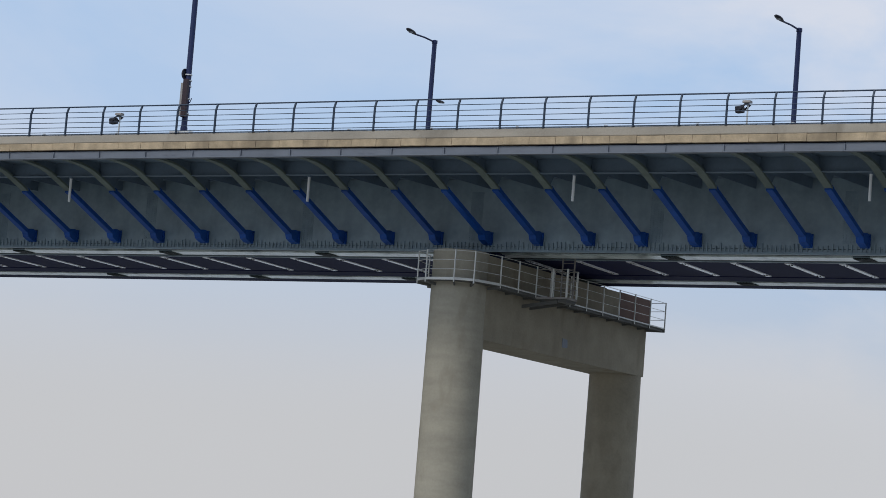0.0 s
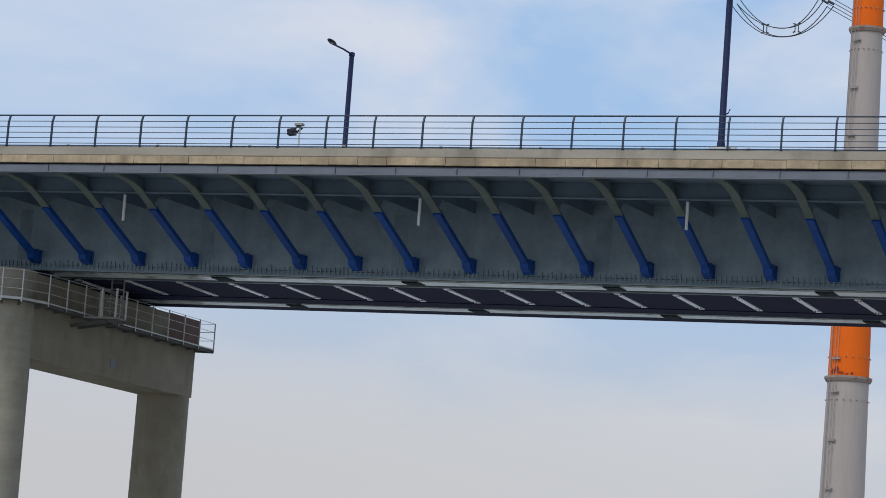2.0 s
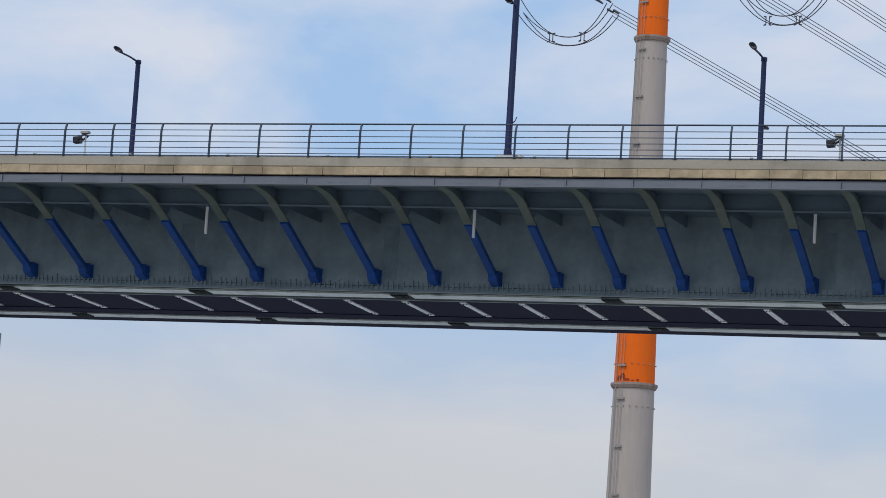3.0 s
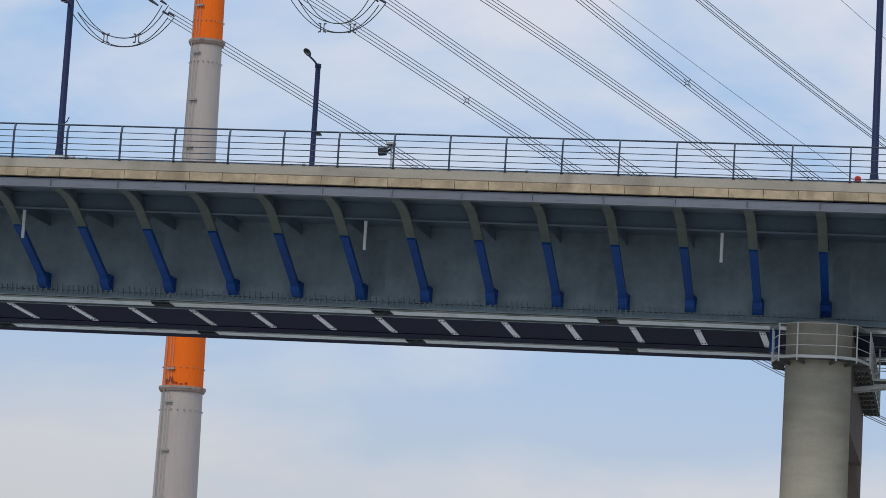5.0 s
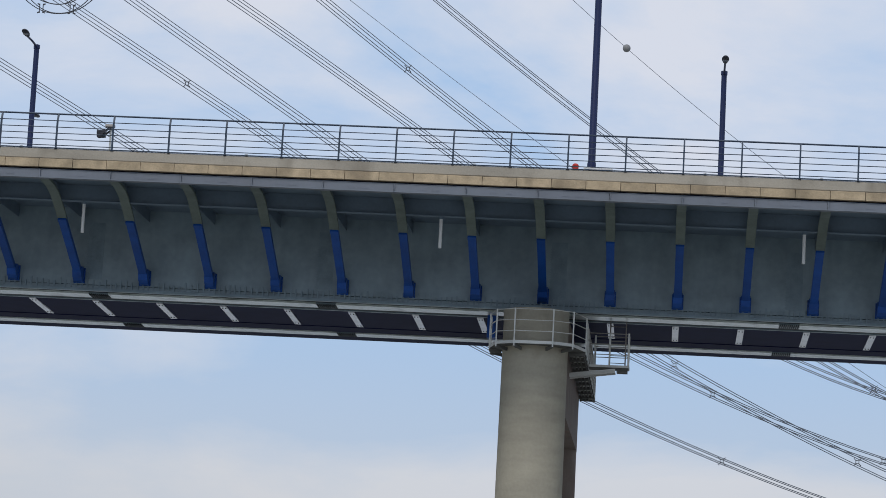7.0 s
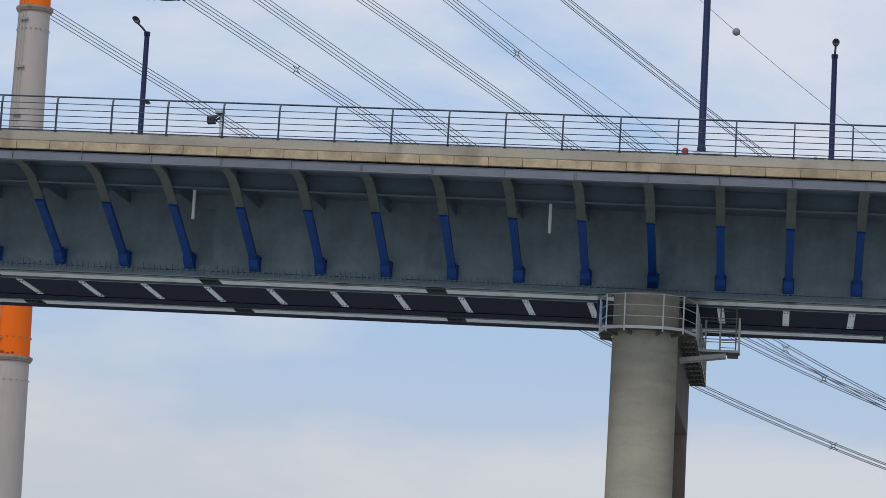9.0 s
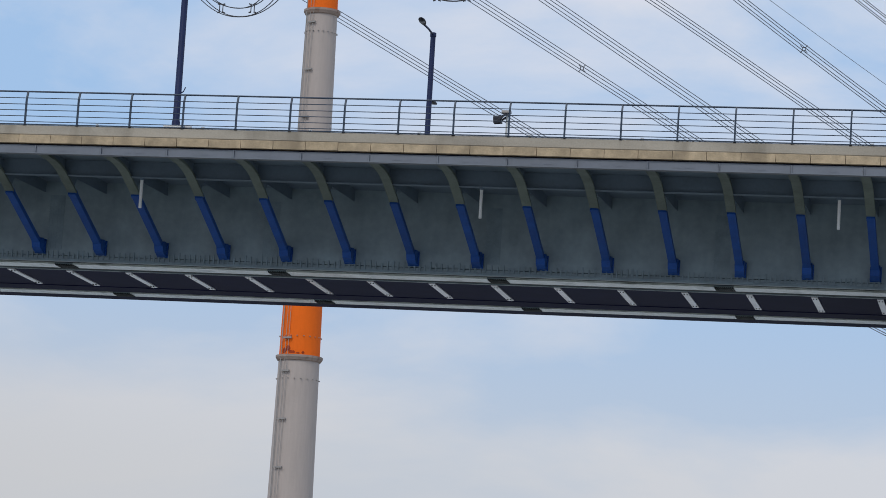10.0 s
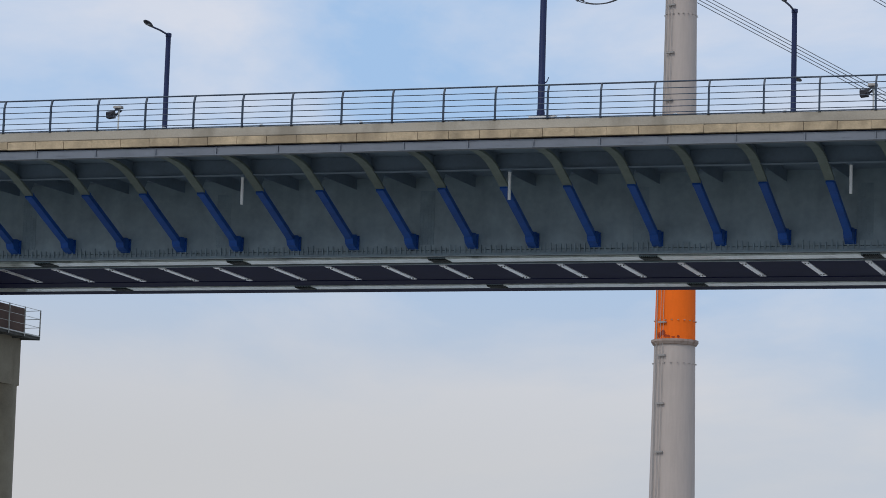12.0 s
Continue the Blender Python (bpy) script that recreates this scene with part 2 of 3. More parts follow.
    def mesh(self, name, mat, smooth=False):
        me = bpy.data.meshes.new(name)
        me.from_pydata(self.v, [], self.f)
        me.materials.append(mat)
        bm = bmesh.new()
        bm.from_mesh(me)
        bmesh.ops.recalc_face_normals(bm, faces=bm.faces)
        bm.to_mesh(me)
        bm.free()
        if smooth:
            me.shade_smooth()
            me.set_sharp_from_angle(angle=radians(38))
        return me


def part(name, shape, mat, parent, label="", smooth=False):
    ob = new(name, shape.mesh(name, mat, smooth))
    ob.parent = parent
    return tagged(ob, label) if label else ob


def piece(name, me, parent, m):
    """One of many alike pieces on a shared mesh."""
    ob = new(name, me)
    ob.parent = parent
    ob.matrix_basis = m
    return ob


def thing(name, label, category, group="", kind="", at=(0, 0, 0)):
    ob = new(name)
    ob.empty_display_size = 0.5
    ob.location = at
    return tagged(ob, label, category, group, kind)


# ---- the bridge's line: it runs along x, with a slight crest ----
BASE = 2.0
XA, XB = -132.75, 47.25
PITCH = 2.5
STRUT_X = -7.520
POST_X = -8.019


def grade(x):
    return BASE - 0.005138 * x - 0.0000132 * x * x


def slope(x):
    return math.atan(-0.005138 - 0.0000264 * x)


def on_bridge(x, y=0.0, z=0.0):
    return Matrix.Translation((x, y, z + grade(x))) @ Matrix.Rotation(-slope(x), 4, "Y")


def stations(x0, x1, step=5.0):
    n = max(1, round((x1 - x0) / step))
    return [x0 + (x1 - x0) * i / n for i in range(n + 1)]


ALONG = stations(XA, XB)
STRUTS = [STRUT_X + PITCH * i for i in range(-50, 22)]


def under(y):
    """The height of the box's underside, which falls away from the shore side."""
    return 15.40 - 0.02 * (y - 114.0)


# ---- ground ----
# assumed water sheet, out of view; its paleness brightens the bridge from below
water = tagged(new("water", Shape().add([(-4500, -4500, 0), (4500, -4500, 0), (4500, 4500, 0), (-4500, 4500, 0)], [(0, 1, 2, 3)]).mesh("water", M_WATER)),
               "unseen pale grey water sheet that bounces light up to the bridge", "water", kind="structure")

# ---- bridge superstructure ----
bridge = thing("bridge", "steel box girder road bridge with blue struts", "bridge", at=(0, 0, 0))
Y_WEB, Z_WEB, Z_SOFFIT = 110.35, 15.37, 18.44
Y_FAR = 121.15
web = part("girder_web", Shape().prism([(Y_WEB, Z_WEB), (Y_WEB, Z_SOFFIT), (Y_WEB + 0.03, Z_SOFFIT), (Y_WEB + 0.03, Z_WEB)], ALONG, grade), M_WEB, bridge, "slate-grey painted steel web")
part("girder_web", Shape().prism([(Y_FAR, under(Y_FAR) + 0.1), (Y_FAR, Z_SOFFIT), (Y_FAR + 0.03, Z_SOFFIT), (Y_FAR + 0.03, under(Y_FAR) + 0.1)], ALONG, grade), M_WEB, bridge)
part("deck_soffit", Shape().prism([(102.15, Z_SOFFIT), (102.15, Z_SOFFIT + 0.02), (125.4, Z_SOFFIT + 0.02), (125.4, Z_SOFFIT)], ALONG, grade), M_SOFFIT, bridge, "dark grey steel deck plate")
part("road_surface", Shape().prism([(102.5, 18.85), (102.5, 19.0), (125.2, 19.0), (125.2, 18.85)], ALONG, grade), M_ASPHALT, bridge, "worn grey asphalt")
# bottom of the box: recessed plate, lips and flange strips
# plate lies almost flush; the shade between the crossbeams is in its near-black colour
part("bottom_plate", Shape().prism([(Y_WEB, under(Y_WEB) + 0.03), (Y_WEB, under(Y_WEB) + 0.06), (Y_FAR, under(Y_FAR) + 0.06), (Y_FAR, under(Y_FAR) + 0.03)], ALONG, grade), M_DARK, bridge, "dark navy steel plate with the recess shade in its colour")


def strip(name, ya, yb, drop, thick, xs, mat, label=""):
    za, zb = under(ya) - drop, under(yb) - drop
    return part(name, Shape().prism([(ya, za), (yb, zb), (yb, zb + thick), (ya, za + thick)], xs, grade), mat, bridge, label)


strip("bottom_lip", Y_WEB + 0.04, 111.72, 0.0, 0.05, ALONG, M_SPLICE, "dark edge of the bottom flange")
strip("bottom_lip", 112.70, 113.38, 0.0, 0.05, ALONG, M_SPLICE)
strip("bottom_angle", 113.42, 113.55, 0.03, 0.08, ALONG, M_WEB, "grey steel angle along the crossbeams' ends")
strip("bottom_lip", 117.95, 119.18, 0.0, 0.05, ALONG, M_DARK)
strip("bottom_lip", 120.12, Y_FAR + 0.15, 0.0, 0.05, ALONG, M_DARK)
# bright flange strips, interrupted by bolted splices every 8.75 m
SPLICES = [-13.23 + 8.75 * i for i in range(-13, 7)]
for ya, yb, drop in ((111.75, 112.65, 0.075), (119.25, 120.05, 0.04)):
    edges = [XA] + [s for x in SPLICES for s in (x - 0.38, x + 0.38)] + [XB]
    for x0, x1 in zip(edges[0::2], edges[1::2]):
        if x1 - x0 > 0.5:
            strip("bottom_flange", ya, yb, drop, 0.07, stations(x0, x1), M_FLANGE)
    for x in SPLICES:
        strip("splice_plate", ya + 0.03, yb - 0.03, drop - 0.01, 0.06, [x - 0.38, x + 0.38], M_WEB)
# upright fins across each splice of the bottom flange
fins = Shape()
for x in SPLICES:
    for i in range(10):
        bx = x - 0.338 + 0.075 * i
        for ya, yb, drop in ((111.78, 112.62, 0.065), (119.27, 120.03, 0.03)):
            z = under(ya) - drop + grade(bx)
            fins.box(bx - 0.016, bx + 0.016, ya, yb, z - 0.055, z + 0.01)
tagged(part("splice_fin", fins, M_SPLICE, bridge, "rows of dark upright splice fins"), kind="stuff")
# web splices and the small ribs along the web's foot
splice_me = Shape().box(-0.30, 0.30, Y_WEB - 0.013, Y_WEB - 0.003, Z_WEB + 0.36, 17.9).mesh("web_splice", M_WEBSPLICE)
for x in SPLICES:
    piece("web_splice", splice_me, bridge, on_bridge(x))
studs = Shape()
for x in SPLICES:
    for c in (-0.23, -0.10, 0.10, 0.23):
        for r in range(20):
            z = Z_WEB + 0.44 + 0.095 * r + grade(x)
            studs.box(x + c - 0.02, x + c + 0.02, Y_WEB - 0.026, Y_WEB - 0.012, z - 0.02, z + 0.02)
tagged(part("splice_stud", studs, M_WEBSPLICE, bridge, "rows of small bolt heads on the web splices"), kind="stuff")
ribs = Shape()
x = XA + 0.2
while x < XB:
    h = random.uniform(0.22, 0.37)
    ribs.box(x - 0.03, x + 0.03, Y_WEB - 0.05, Y_WEB - 0.002, Z_WEB + 0.02 + grade(x), Z_WEB + 0.02 + h + grade(x))
    x += 0.208 + random.uniform(-0.03, 0.03)
tagged(part("web_rib", ribs, M_WEBSPLICE, bridge, "small upright ribs along the web's foot"), kind="stuff")
part("foot_flange", Shape().prism([(Y_WEB - 0.07, Z_WEB - 0.05), (Y_WEB - 0.07, Z_WEB + 0.02), (Y_WEB + 0.1, Z_WEB + 0.02), (Y_WEB + 0.1, Z_WEB - 0.05)], ALONG, grade), M_WEBSPLICE, bridge)
part("foot_edge", Shape().prism([(Y_WEB - 0.06, Z_WEB - 0.085), (Y_WEB - 0.06, Z_WEB - 0.052), (Y_WEB + 0.1, Z_WEB - 0.052), (Y_WEB + 0.1, Z_WEB - 0.085)], ALONG, grade), M_WEB, bridge)
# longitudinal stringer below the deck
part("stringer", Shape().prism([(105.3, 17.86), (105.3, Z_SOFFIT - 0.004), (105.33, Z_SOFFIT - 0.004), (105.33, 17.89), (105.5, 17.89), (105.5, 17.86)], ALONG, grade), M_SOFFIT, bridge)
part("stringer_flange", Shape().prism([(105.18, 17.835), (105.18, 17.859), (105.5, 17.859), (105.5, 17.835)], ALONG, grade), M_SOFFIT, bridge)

# crossbeam soffits between the flanges
slat_me = Shape().add([(s, y, under(y) + dz) for dz in (-0.01, 0.03) for s, y in ((-0.125, 113.92), (0.125, 113.92), (0.125, 117.6), (-0.125, 117.6))],
                      [(0, 1, 2, 3), (4, 7, 6, 5), (0, 4, 5, 1), (1, 5, 6, 2), (2, 6, 7, 3), (3, 7, 4, 0)]).mesh("crossbeam", M_SLAT)
slat_bolt_me = Shape().box(-0.02, 0.02, -0.045, 0.045, -0.02, 0.002).mesh("bolt", M_SPLICE)
for x in STRUTS:
    cb = piece("crossbeam", slat_me, bridge, on_bridge(x - 0.04))
    for sx, y in ((-0.06, 114.3), (0.06, 114.3), (-0.06, 117.25), (0.06, 117.25)):
        piece("bolt", slat_bolt_me, cb, Matrix.Translation((sx, y, under(y) - 0.01)))

part("stopper_block", Shape().prism([(112.6, 14.5), (112.6, 15.36), (113.2, 15.36), (113.2, 14.5)], [-7.12, -6.8], grade), M_BLUE, bridge, "blue painted stopper below the girder")
# cantilever brackets: plate, curved olive flange and blue strut with its foot
curve = [(102.2, 18.13), (103.0, 18.15), (103.8, 18.12), (104.35, 18.05), (104.8, 17.95), (105.2, 17.81), (105.6, 17.65), (105.95, 17.52), (106.36, 17.34)]


def ribbon(pts, w, t):
    """A flat bar of width w along a line in the y-z plane, t thick."""
    s = Shape()
    v, f = [], []
    for i, (y, z) in enumerate(pts):
        a, b = pts[max(i - 1, 0)], pts[min(i + 1, len(pts) - 1)]
        d = Vector((b[0] - a[0], b[1] - a[1])).normalized()
        ny, nz = -d.y, d.x
        v += [(-w / 2, y, z), (w / 2, y, z), (w / 2, y + ny * t, z + nz * t), (-w / 2, y + ny * t, z + nz * t)]
    for i in range(len(pts) - 1):
        for k in range(4):
            j = (k + 1) % 4
            f.append((i * 4 + k, i * 4 + j, i * 4 + 4 + j, i * 4 + 4 + k))
    f += [(3, 2, 1, 0), tuple(len(v) - 4 + k for k in range(4))]
    return s.add(v, f)


flange_me = ribbon(curve, 0.34, 0.10).mesh("bracket_flange", M_BRACKET)
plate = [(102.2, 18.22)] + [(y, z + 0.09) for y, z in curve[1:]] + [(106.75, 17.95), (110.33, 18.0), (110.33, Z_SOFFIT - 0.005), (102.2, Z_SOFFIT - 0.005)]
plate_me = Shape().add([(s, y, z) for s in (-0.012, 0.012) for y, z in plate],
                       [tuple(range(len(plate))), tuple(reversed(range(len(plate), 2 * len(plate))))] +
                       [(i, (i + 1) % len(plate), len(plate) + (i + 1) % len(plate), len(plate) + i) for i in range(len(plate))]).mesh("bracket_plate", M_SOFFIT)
strut_shape = Shape()
p, q = Vector((0, 106.33, 17.40)), Vector((0, 110.07, 15.86))
strut_shape.beam(p, q, 0.29, 0.19)
d = (q - p).normalized()
strut_shape.beam(p + d * 0.02, p + d * 0.18, 0.31, 0.22)
strut_me = strut_shape.mesh("strut", M_BLUE)
foot_shape = Shape()
foot_shape.prism([(109.77, 15.72), (109.66, 15.95), (109.77, 16.12), (110.05, 16.15), (110.31, 16.10), (110.32, 15.58), (110.07, 15.60)], [-0.17, 0.17])
foot_shape.prism([(110.25, 15.60), (110.25, 16.06), (110.325, 16.14), (110.325, 15.56)], [-0.215, 0.215])
for sx in (-0.175, 0.175):
    for sz in (15.66, 15.84, 16.02):
        foot_shape.box(sx - 0.04, sx + 0.04, 110.21, 110.26, sz - 0.04, sz + 0.04)
foot_me = foot_shape.mesh("strut_foot", M_BLUE)
for x in STRUTS:
    m = on_bridge(x)
    piece("bracket_plate", plate_me, bridge, m)
    piece("bracket_flange", flange_me, bridge, m)
    st = piece("strut", strut_me, bridge, m)
    piece("strut_foot", foot_me, st, Matrix())

# edge: steel fascia in bays, precast coping blocks, parapet curb
bay = Shape()
bay.prism([(101.98, 18.085), (101.98, 18.365), (102.01, 18.365), (102.01, 18.085)], [-1.243, 1.243])
bay.prism([(101.90, 18.055), (101.90, 18.087), (102.2, 18.087), (102.2, 18.055)], [-1.246, 1.246])
bay.prism([(101.965, 18.355), (101.965, 18.372), (102.16, 18.372), (102.16, 18.355)], [-1.246, 1.246])
bay.box(-1.243, -1.215, 101.91, 101.985, 18.087, 18.355)
for sx in (-0.22, 0.22):
    bay.box(sx - 0.16, sx + 0.16, 101.972, 101.982, 18.16, 18.175)
fascia_me = bay.mesh("fascia_beam", M_FASCIA)
for x in STRUTS:
    piece("fascia_beam", fascia_me, bridge, on_bridge(x + 1.25))


# near-black closing strip: the shade in the coping gap is put into its colour
part("edge_recess", Shape().prism([(102.15, 18.30), (102.15, Z_SOFFIT - 0.004), (102.2, Z_SOFFIT - 0.004), (102.2, 18.30)], ALONG, grade), M_DARK, bridge, "near-black strip for the shade in the gap below the coping")


def worn_block():
    """A precast block with chipped, uneven arrises along its top and bottom."""
    xs = [-0.592] + [-0.592 + 1.184 * (j + random.uniform(-0.3, 0.3)) / 8 for j in range(1, 8)] + [0.592]
    v, f, k = [], [], 7
    for j, x in enumerate(xs):
        chip = random.choice((0.006, 0.008, 0.010, 0.014, 0.024)) + (0.004 if j in (0, 8) else 0)
        foot = random.choice((0.004, 0.006, 0.014))
        y0 = 101.88 + random.uniform(0, 0.006)
        v += [(x, y, z) for y, z in ((y0 + foot, 18.44), (102.3, 18.44), (102.3, 18.738), (y0 + chip * 1.4, 18.738), (y0, 18.738 - chip), (y0, 18.6), (y0, 18.44 + foot))]
    for j in range(8):
        for i in range(k):
            n = (i + 1) % k
            f.append((j * k + i, j * k + n, j * k + k + n, j * k + k + i))
    f += [tuple(reversed(range(k))), tuple(8 * k + i for i in range(k))]
    return Shape().add(v, f).mesh("coping_block", M_COPING)


block_mes = [worn_block() for _ in range(7)]
for i in range(-104, 46):
    piece("coping_block", random.choice(block_mes), bridge, on_bridge(-0.35 + 1.2 * i, random.uniform(-0.008, 0.008), random.uniform(-0.010, 0.003)))
part("parapet_curb", Shape().prism([(101.96, 18.75), (101.94, 18.78), (101.98, 19.09), (102.02, 19.12), (102.42, 19.12), (102.44, 18.75)], ALONG, grade), M_CURB, bridge, "weathered grey concrete curb")
part("parapet_curb", Shape().prism([(125.1, 18.43), (125.1, 19.12), (125.5, 19.12), (125.5, 18.0)], ALONG, grade), M_CURB, bridge)

# ---- railing on the near edge ----
railing = thing("railing", "dark slate metal railing with six horizontal bars", "railing", at=(0, 0, 0))
Y_RAIL = 102.00
post_shape = Shape()
post_shape.beam((0, Y_RAIL, 19.12), (0, Y_RAIL, 20.12), 0.055, 0.09, up=(0, 1, 0))
post_shape.beam((0, Y_RAIL, 20.10), (0, Y_RAIL + 0.11, 20.375), 0.055, 0.08, up=(0, 1, 0))
post_shape.box(-0.05, 0.05, Y_RAIL - 0.07, Y_RAIL + 0.07, 19.12, 19.135)
post_me = post_shape.mesh("post", M_RAIL)
for i in range(-62, 28):
    piece("post", post_me, railing, on_bridge(POST_X + 2.0 * i))
for k, z in enumerate((19.24, 19.45, 19.67, 19.89, 20.12, 20.38)):
    y = Y_RAIL + (0.11 if k == 5 else 0.0)
    r = 0.031 if k == 5 else 0.0155
    part("rail", Shape().prism([(y + r * math.cos(t), z + r * math.sin(t)) for t in (radians(45 * j) for j in range(8))], ALONG, grade), M_RAIL, railing)
plinth_me = Shape().box(-0.05, 0.05, 102.06, 102.16, 19.12, 19.215).mesh("anchor_block", M_PIPE)
for i in range(-31, 14):
    piece("anchor_block", plinth_me, railing, on_bridge(POST_X + 0.75 + 4.0 * i))
part("base_rail", Shape().prism([(Y_RAIL - 0.03, 19.13), (Y_RAIL - 0.03, 19.16), (Y_RAIL + 0.05, 19.16), (Y_RAIL + 0.05, 19.13)], ALONG, grade), M_RAIL, railing)


# ---- street lamps ----
def luminaire(name, shape_at, yaw, parent):
    """A flat cobra head with its glass, pointing along +y before the turn."""
    s = Shape()
    sec = [(0.0, 0.05, 0.05), (0.12, 0.10, 0.08), (0.35, 0.15, 0.10), (0.6, 0.15, 0.09), (0.78, 0.10, 0.06), (0.84, 0.03, 0.03)]
    n = 10
    v, f = [], []
    for y, w, h in sec:
        v += [(w * math.cos(6.2832 * k / n), y, h * math.sin(6.2832 * k / n) * (1.0 if math.sin(6.2832 * k / n) > 0 else 0.7)) for k in range(n)]
    for i in range(len(sec) - 1):
        for k in range(n):
            j = (k + 1) % n
            f.append((i * n + k, i * n + j, i * n + n + j, i * n + n + k))
    f += [tuple(range(n)), tuple(len(v) - n + k for k in range(n))]
    s.add(v, f)
    ob = part(name, s, M_HEAD, parent, "", True)
    ob.matrix_basis = shape_at @ Matrix.Rotation(yaw, 4, "Z")
    g = part("lamp_glass", Shape().lathe([(0.10, -0.075), (0.12, -0.06), (0.12, -0.05)], 12, 0, 0.46), M_GLASS, ob)
    return ob


def street_lamp(height, arm, side):
    """side: +1 arm towards +y, -1 arm towards -y."""
    lamp = thing("street_lamp", "tall navy steel street lamp on the bridge deck", "street lamp", "street lamps on the bridge")
    part("base_plate", Shape().box(-0.2, 0.2, -0.2, 0.2, 0, 0.03), M_LAMP, lamp)
    part("pole", Shape().lathe([(0.155, 0.03), (0.155, 0.5), (0.13, 0.6), (0.115, height)], 12), M_LAMP, lamp, "", True)
    part("pole_cap", Shape().lathe([(0.14, height - 0.12), (0.14, height + 0.04), (0.05, height + 0.07)], 12), M_LAMP, lamp)
    end = (0, side * arm, height - 0.02)
    part("arm", Shape().tube([(0, 0, height - 0.04), (0, side * arm * 0.5, height + 0.0), end], 0.045, 8), M_LAMP, lamp)
    luminaire("luminaire", Matrix.Translation((0, side * (arm - 0.06), end[2])) @ Matrix.Rotation(side * radians(8), 4, "X"), 0 if side > 0 else math.pi, lamp)
    return lamp


DECK = 19.0
Y_NEARPOLE, Y_FARPOLE = 102.8, 124.6
near_lamp = street_lamp(8.83, 1.9, 1)
far_lamp = street_lamp(8.83, 1.9, -1)
lamps = {}
for first, y, xs in ((near_lamp, Y_NEARPOLE, (-32.44, -76.15, -3.12)), (far_lamp, Y_FARPOLE, (-57.56, -77.35, -27.93, 1.67))):
    for k, x in enumerate(xs):
        m = Matrix.Translation((x, y, DECK + grade(x)))
        lamps[x] = copy_thing(first, m) if k else first
        if not k:
            first.matrix_basis = m
for x in (-32.44, -76.15, -3.12):
    part("plinth", Shape().slab(-0.25, 0.75, -0.68, -0.42, 0.122, 0.27, 0.02), M_PIPE, lamps[x], "pale concrete plinth")
for x in (-32.44, -76.15):
    part("cable_hook", Shape().tube([(0.10, 0, 1.58), (0.20, 0, 1.64), (0.27, 0, 1.80)], 0.022, 6), M_LAMP, lamps[x])
# small footway luminaires part-way up, on the outer side
for x, dy in ((-32.44, -0.62), (-77.35, 0.75), (-27.93, 0.7)):
    lp, z = lamps[x], 5.92
    part("bracket_arm", Shape().tube([(0, 0, z), (0, dy * 0.6, z + 0.06), (0, dy, z + 0.04)], 0.03, 6), M_LAMP, lp)
    luminaire("footway_luminaire", Matrix.Translation((0, dy * 0.8, z + 0.03)) @ Matrix.Scale(0.85, 4), 0 if dy > 0 else math.pi, lp)
# the sign cabinet strapped to one lamp
lp = lamps[-76.15]
part("cabinet", Shape().slab(-0.06, 0.17, -0.27, -0.125, 0.95, 2.62, 0.02), M_MAROON, lp, "dark maroon metal cabinet")
part("side_plate", Shape().slab(-0.19, -0.07, -0.24, -0.15, 1.0, 2.45, 0.015), M_STACKSTEEL, lp, "grey weathered metal plate")
part("round_sign", Shape().tube([(-0.17, -0.06, 2.86), (-0.12, -0.06, 2.86)], 0.24, 20), M_HEAD, lp)
for z in (1.1, 1.75, 2.3, 2.55, 2.8):
    part("strap", Shape().lathe([(0.165, z), (0.165, z + 0.05)], 12), M_GALV, lp)

# ---- floodlights behind the railing ----
def floodlight():
    fl = thing("floodlight", "black floodlight on a short grey post", "floodlight", "floodlights along the railing")
    part("post", Shape().lathe([(0.09, 0), (0.09, 0.02), (0.035, 0.03), (0.035, 1.09)], 8), M_GALV, fl)
    h = part("housing", Shape().prism([(-0.15, -0.13), (-0.17, 0.10), (-0.12, 0.17), (0.12, 0.17), (0.17, 0.10), (0.15, -0.13)], [-0.20, -0.17, 0.06, 0.13]), M_HEAD, fl)
    h.matrix_basis = Matrix.Translation((-0.30, 0, 0.82)) @ Matrix.Rotation(radians(-5), 4, "Y") @ Matrix.Scale(0.85, 4)
    part("front_glass", Shape().box(-0.212, -0.203, -0.12, 0.12, -0.10, 0.09), M_INSUL, h)
    part("yoke", Shape().beam((-0.3, 0.19, 0.8), (0.0, 0.19, 1.02), 0.03, 0.07).beam((-0.3, -0.19, 0.8), (0.0, -0.19, 1.02), 0.03, 0.07).box(-0.04, 0.04, -0.2, 0.2, 0.99, 1.05), M_HEAD, fl)
    part("cover", Shape().prism([(-0.13, 1.08), (-0.10, 1.17), (0.10, 1.17), (0.13, 1.08)], [-0.19, 0.13]), M_STACKSTEEL, fl, "pale metal cover")
    return fl


fl = floodlight()
fl.location = (-49.35, 102.6, DECK + grade(-49.35))
for x in (-79.5, -20.13):
    copy_thing(fl, Matrix.Translation((x, 102.6, DECK + grade(x))))

# ---- drain pipes below the deck ----
def drain_pipe():
    dp = thing("drain_pipe", "white plastic drain pipe hanging below the deck", "drain pipe", "drain pipes below the deck")
    part("pipe", Shape().lathe([(0.050, 0.0), (0.059, 0.01), (0.059, 1.135)], 12), M_PIPE, dp, "", True)
    part("collar", Shape().lathe([(0.09, 1.05), (0.09, 1.135)], 12), M_SOFFIT, dp)
    return dp


dp = drain_pipe()
PIPES = (-84.07, -71.17, -58.24, -45.27, -34.4, -21.46, -8.49, 4.45)
dp.location = (PIPES[0], 105.35, 16.70 + grade(PIPES[0]))
for x in PIPES[1:]:
    copy_thing(dp, Matrix.Translation((x, 105.35, 16.70 + grade(x))))

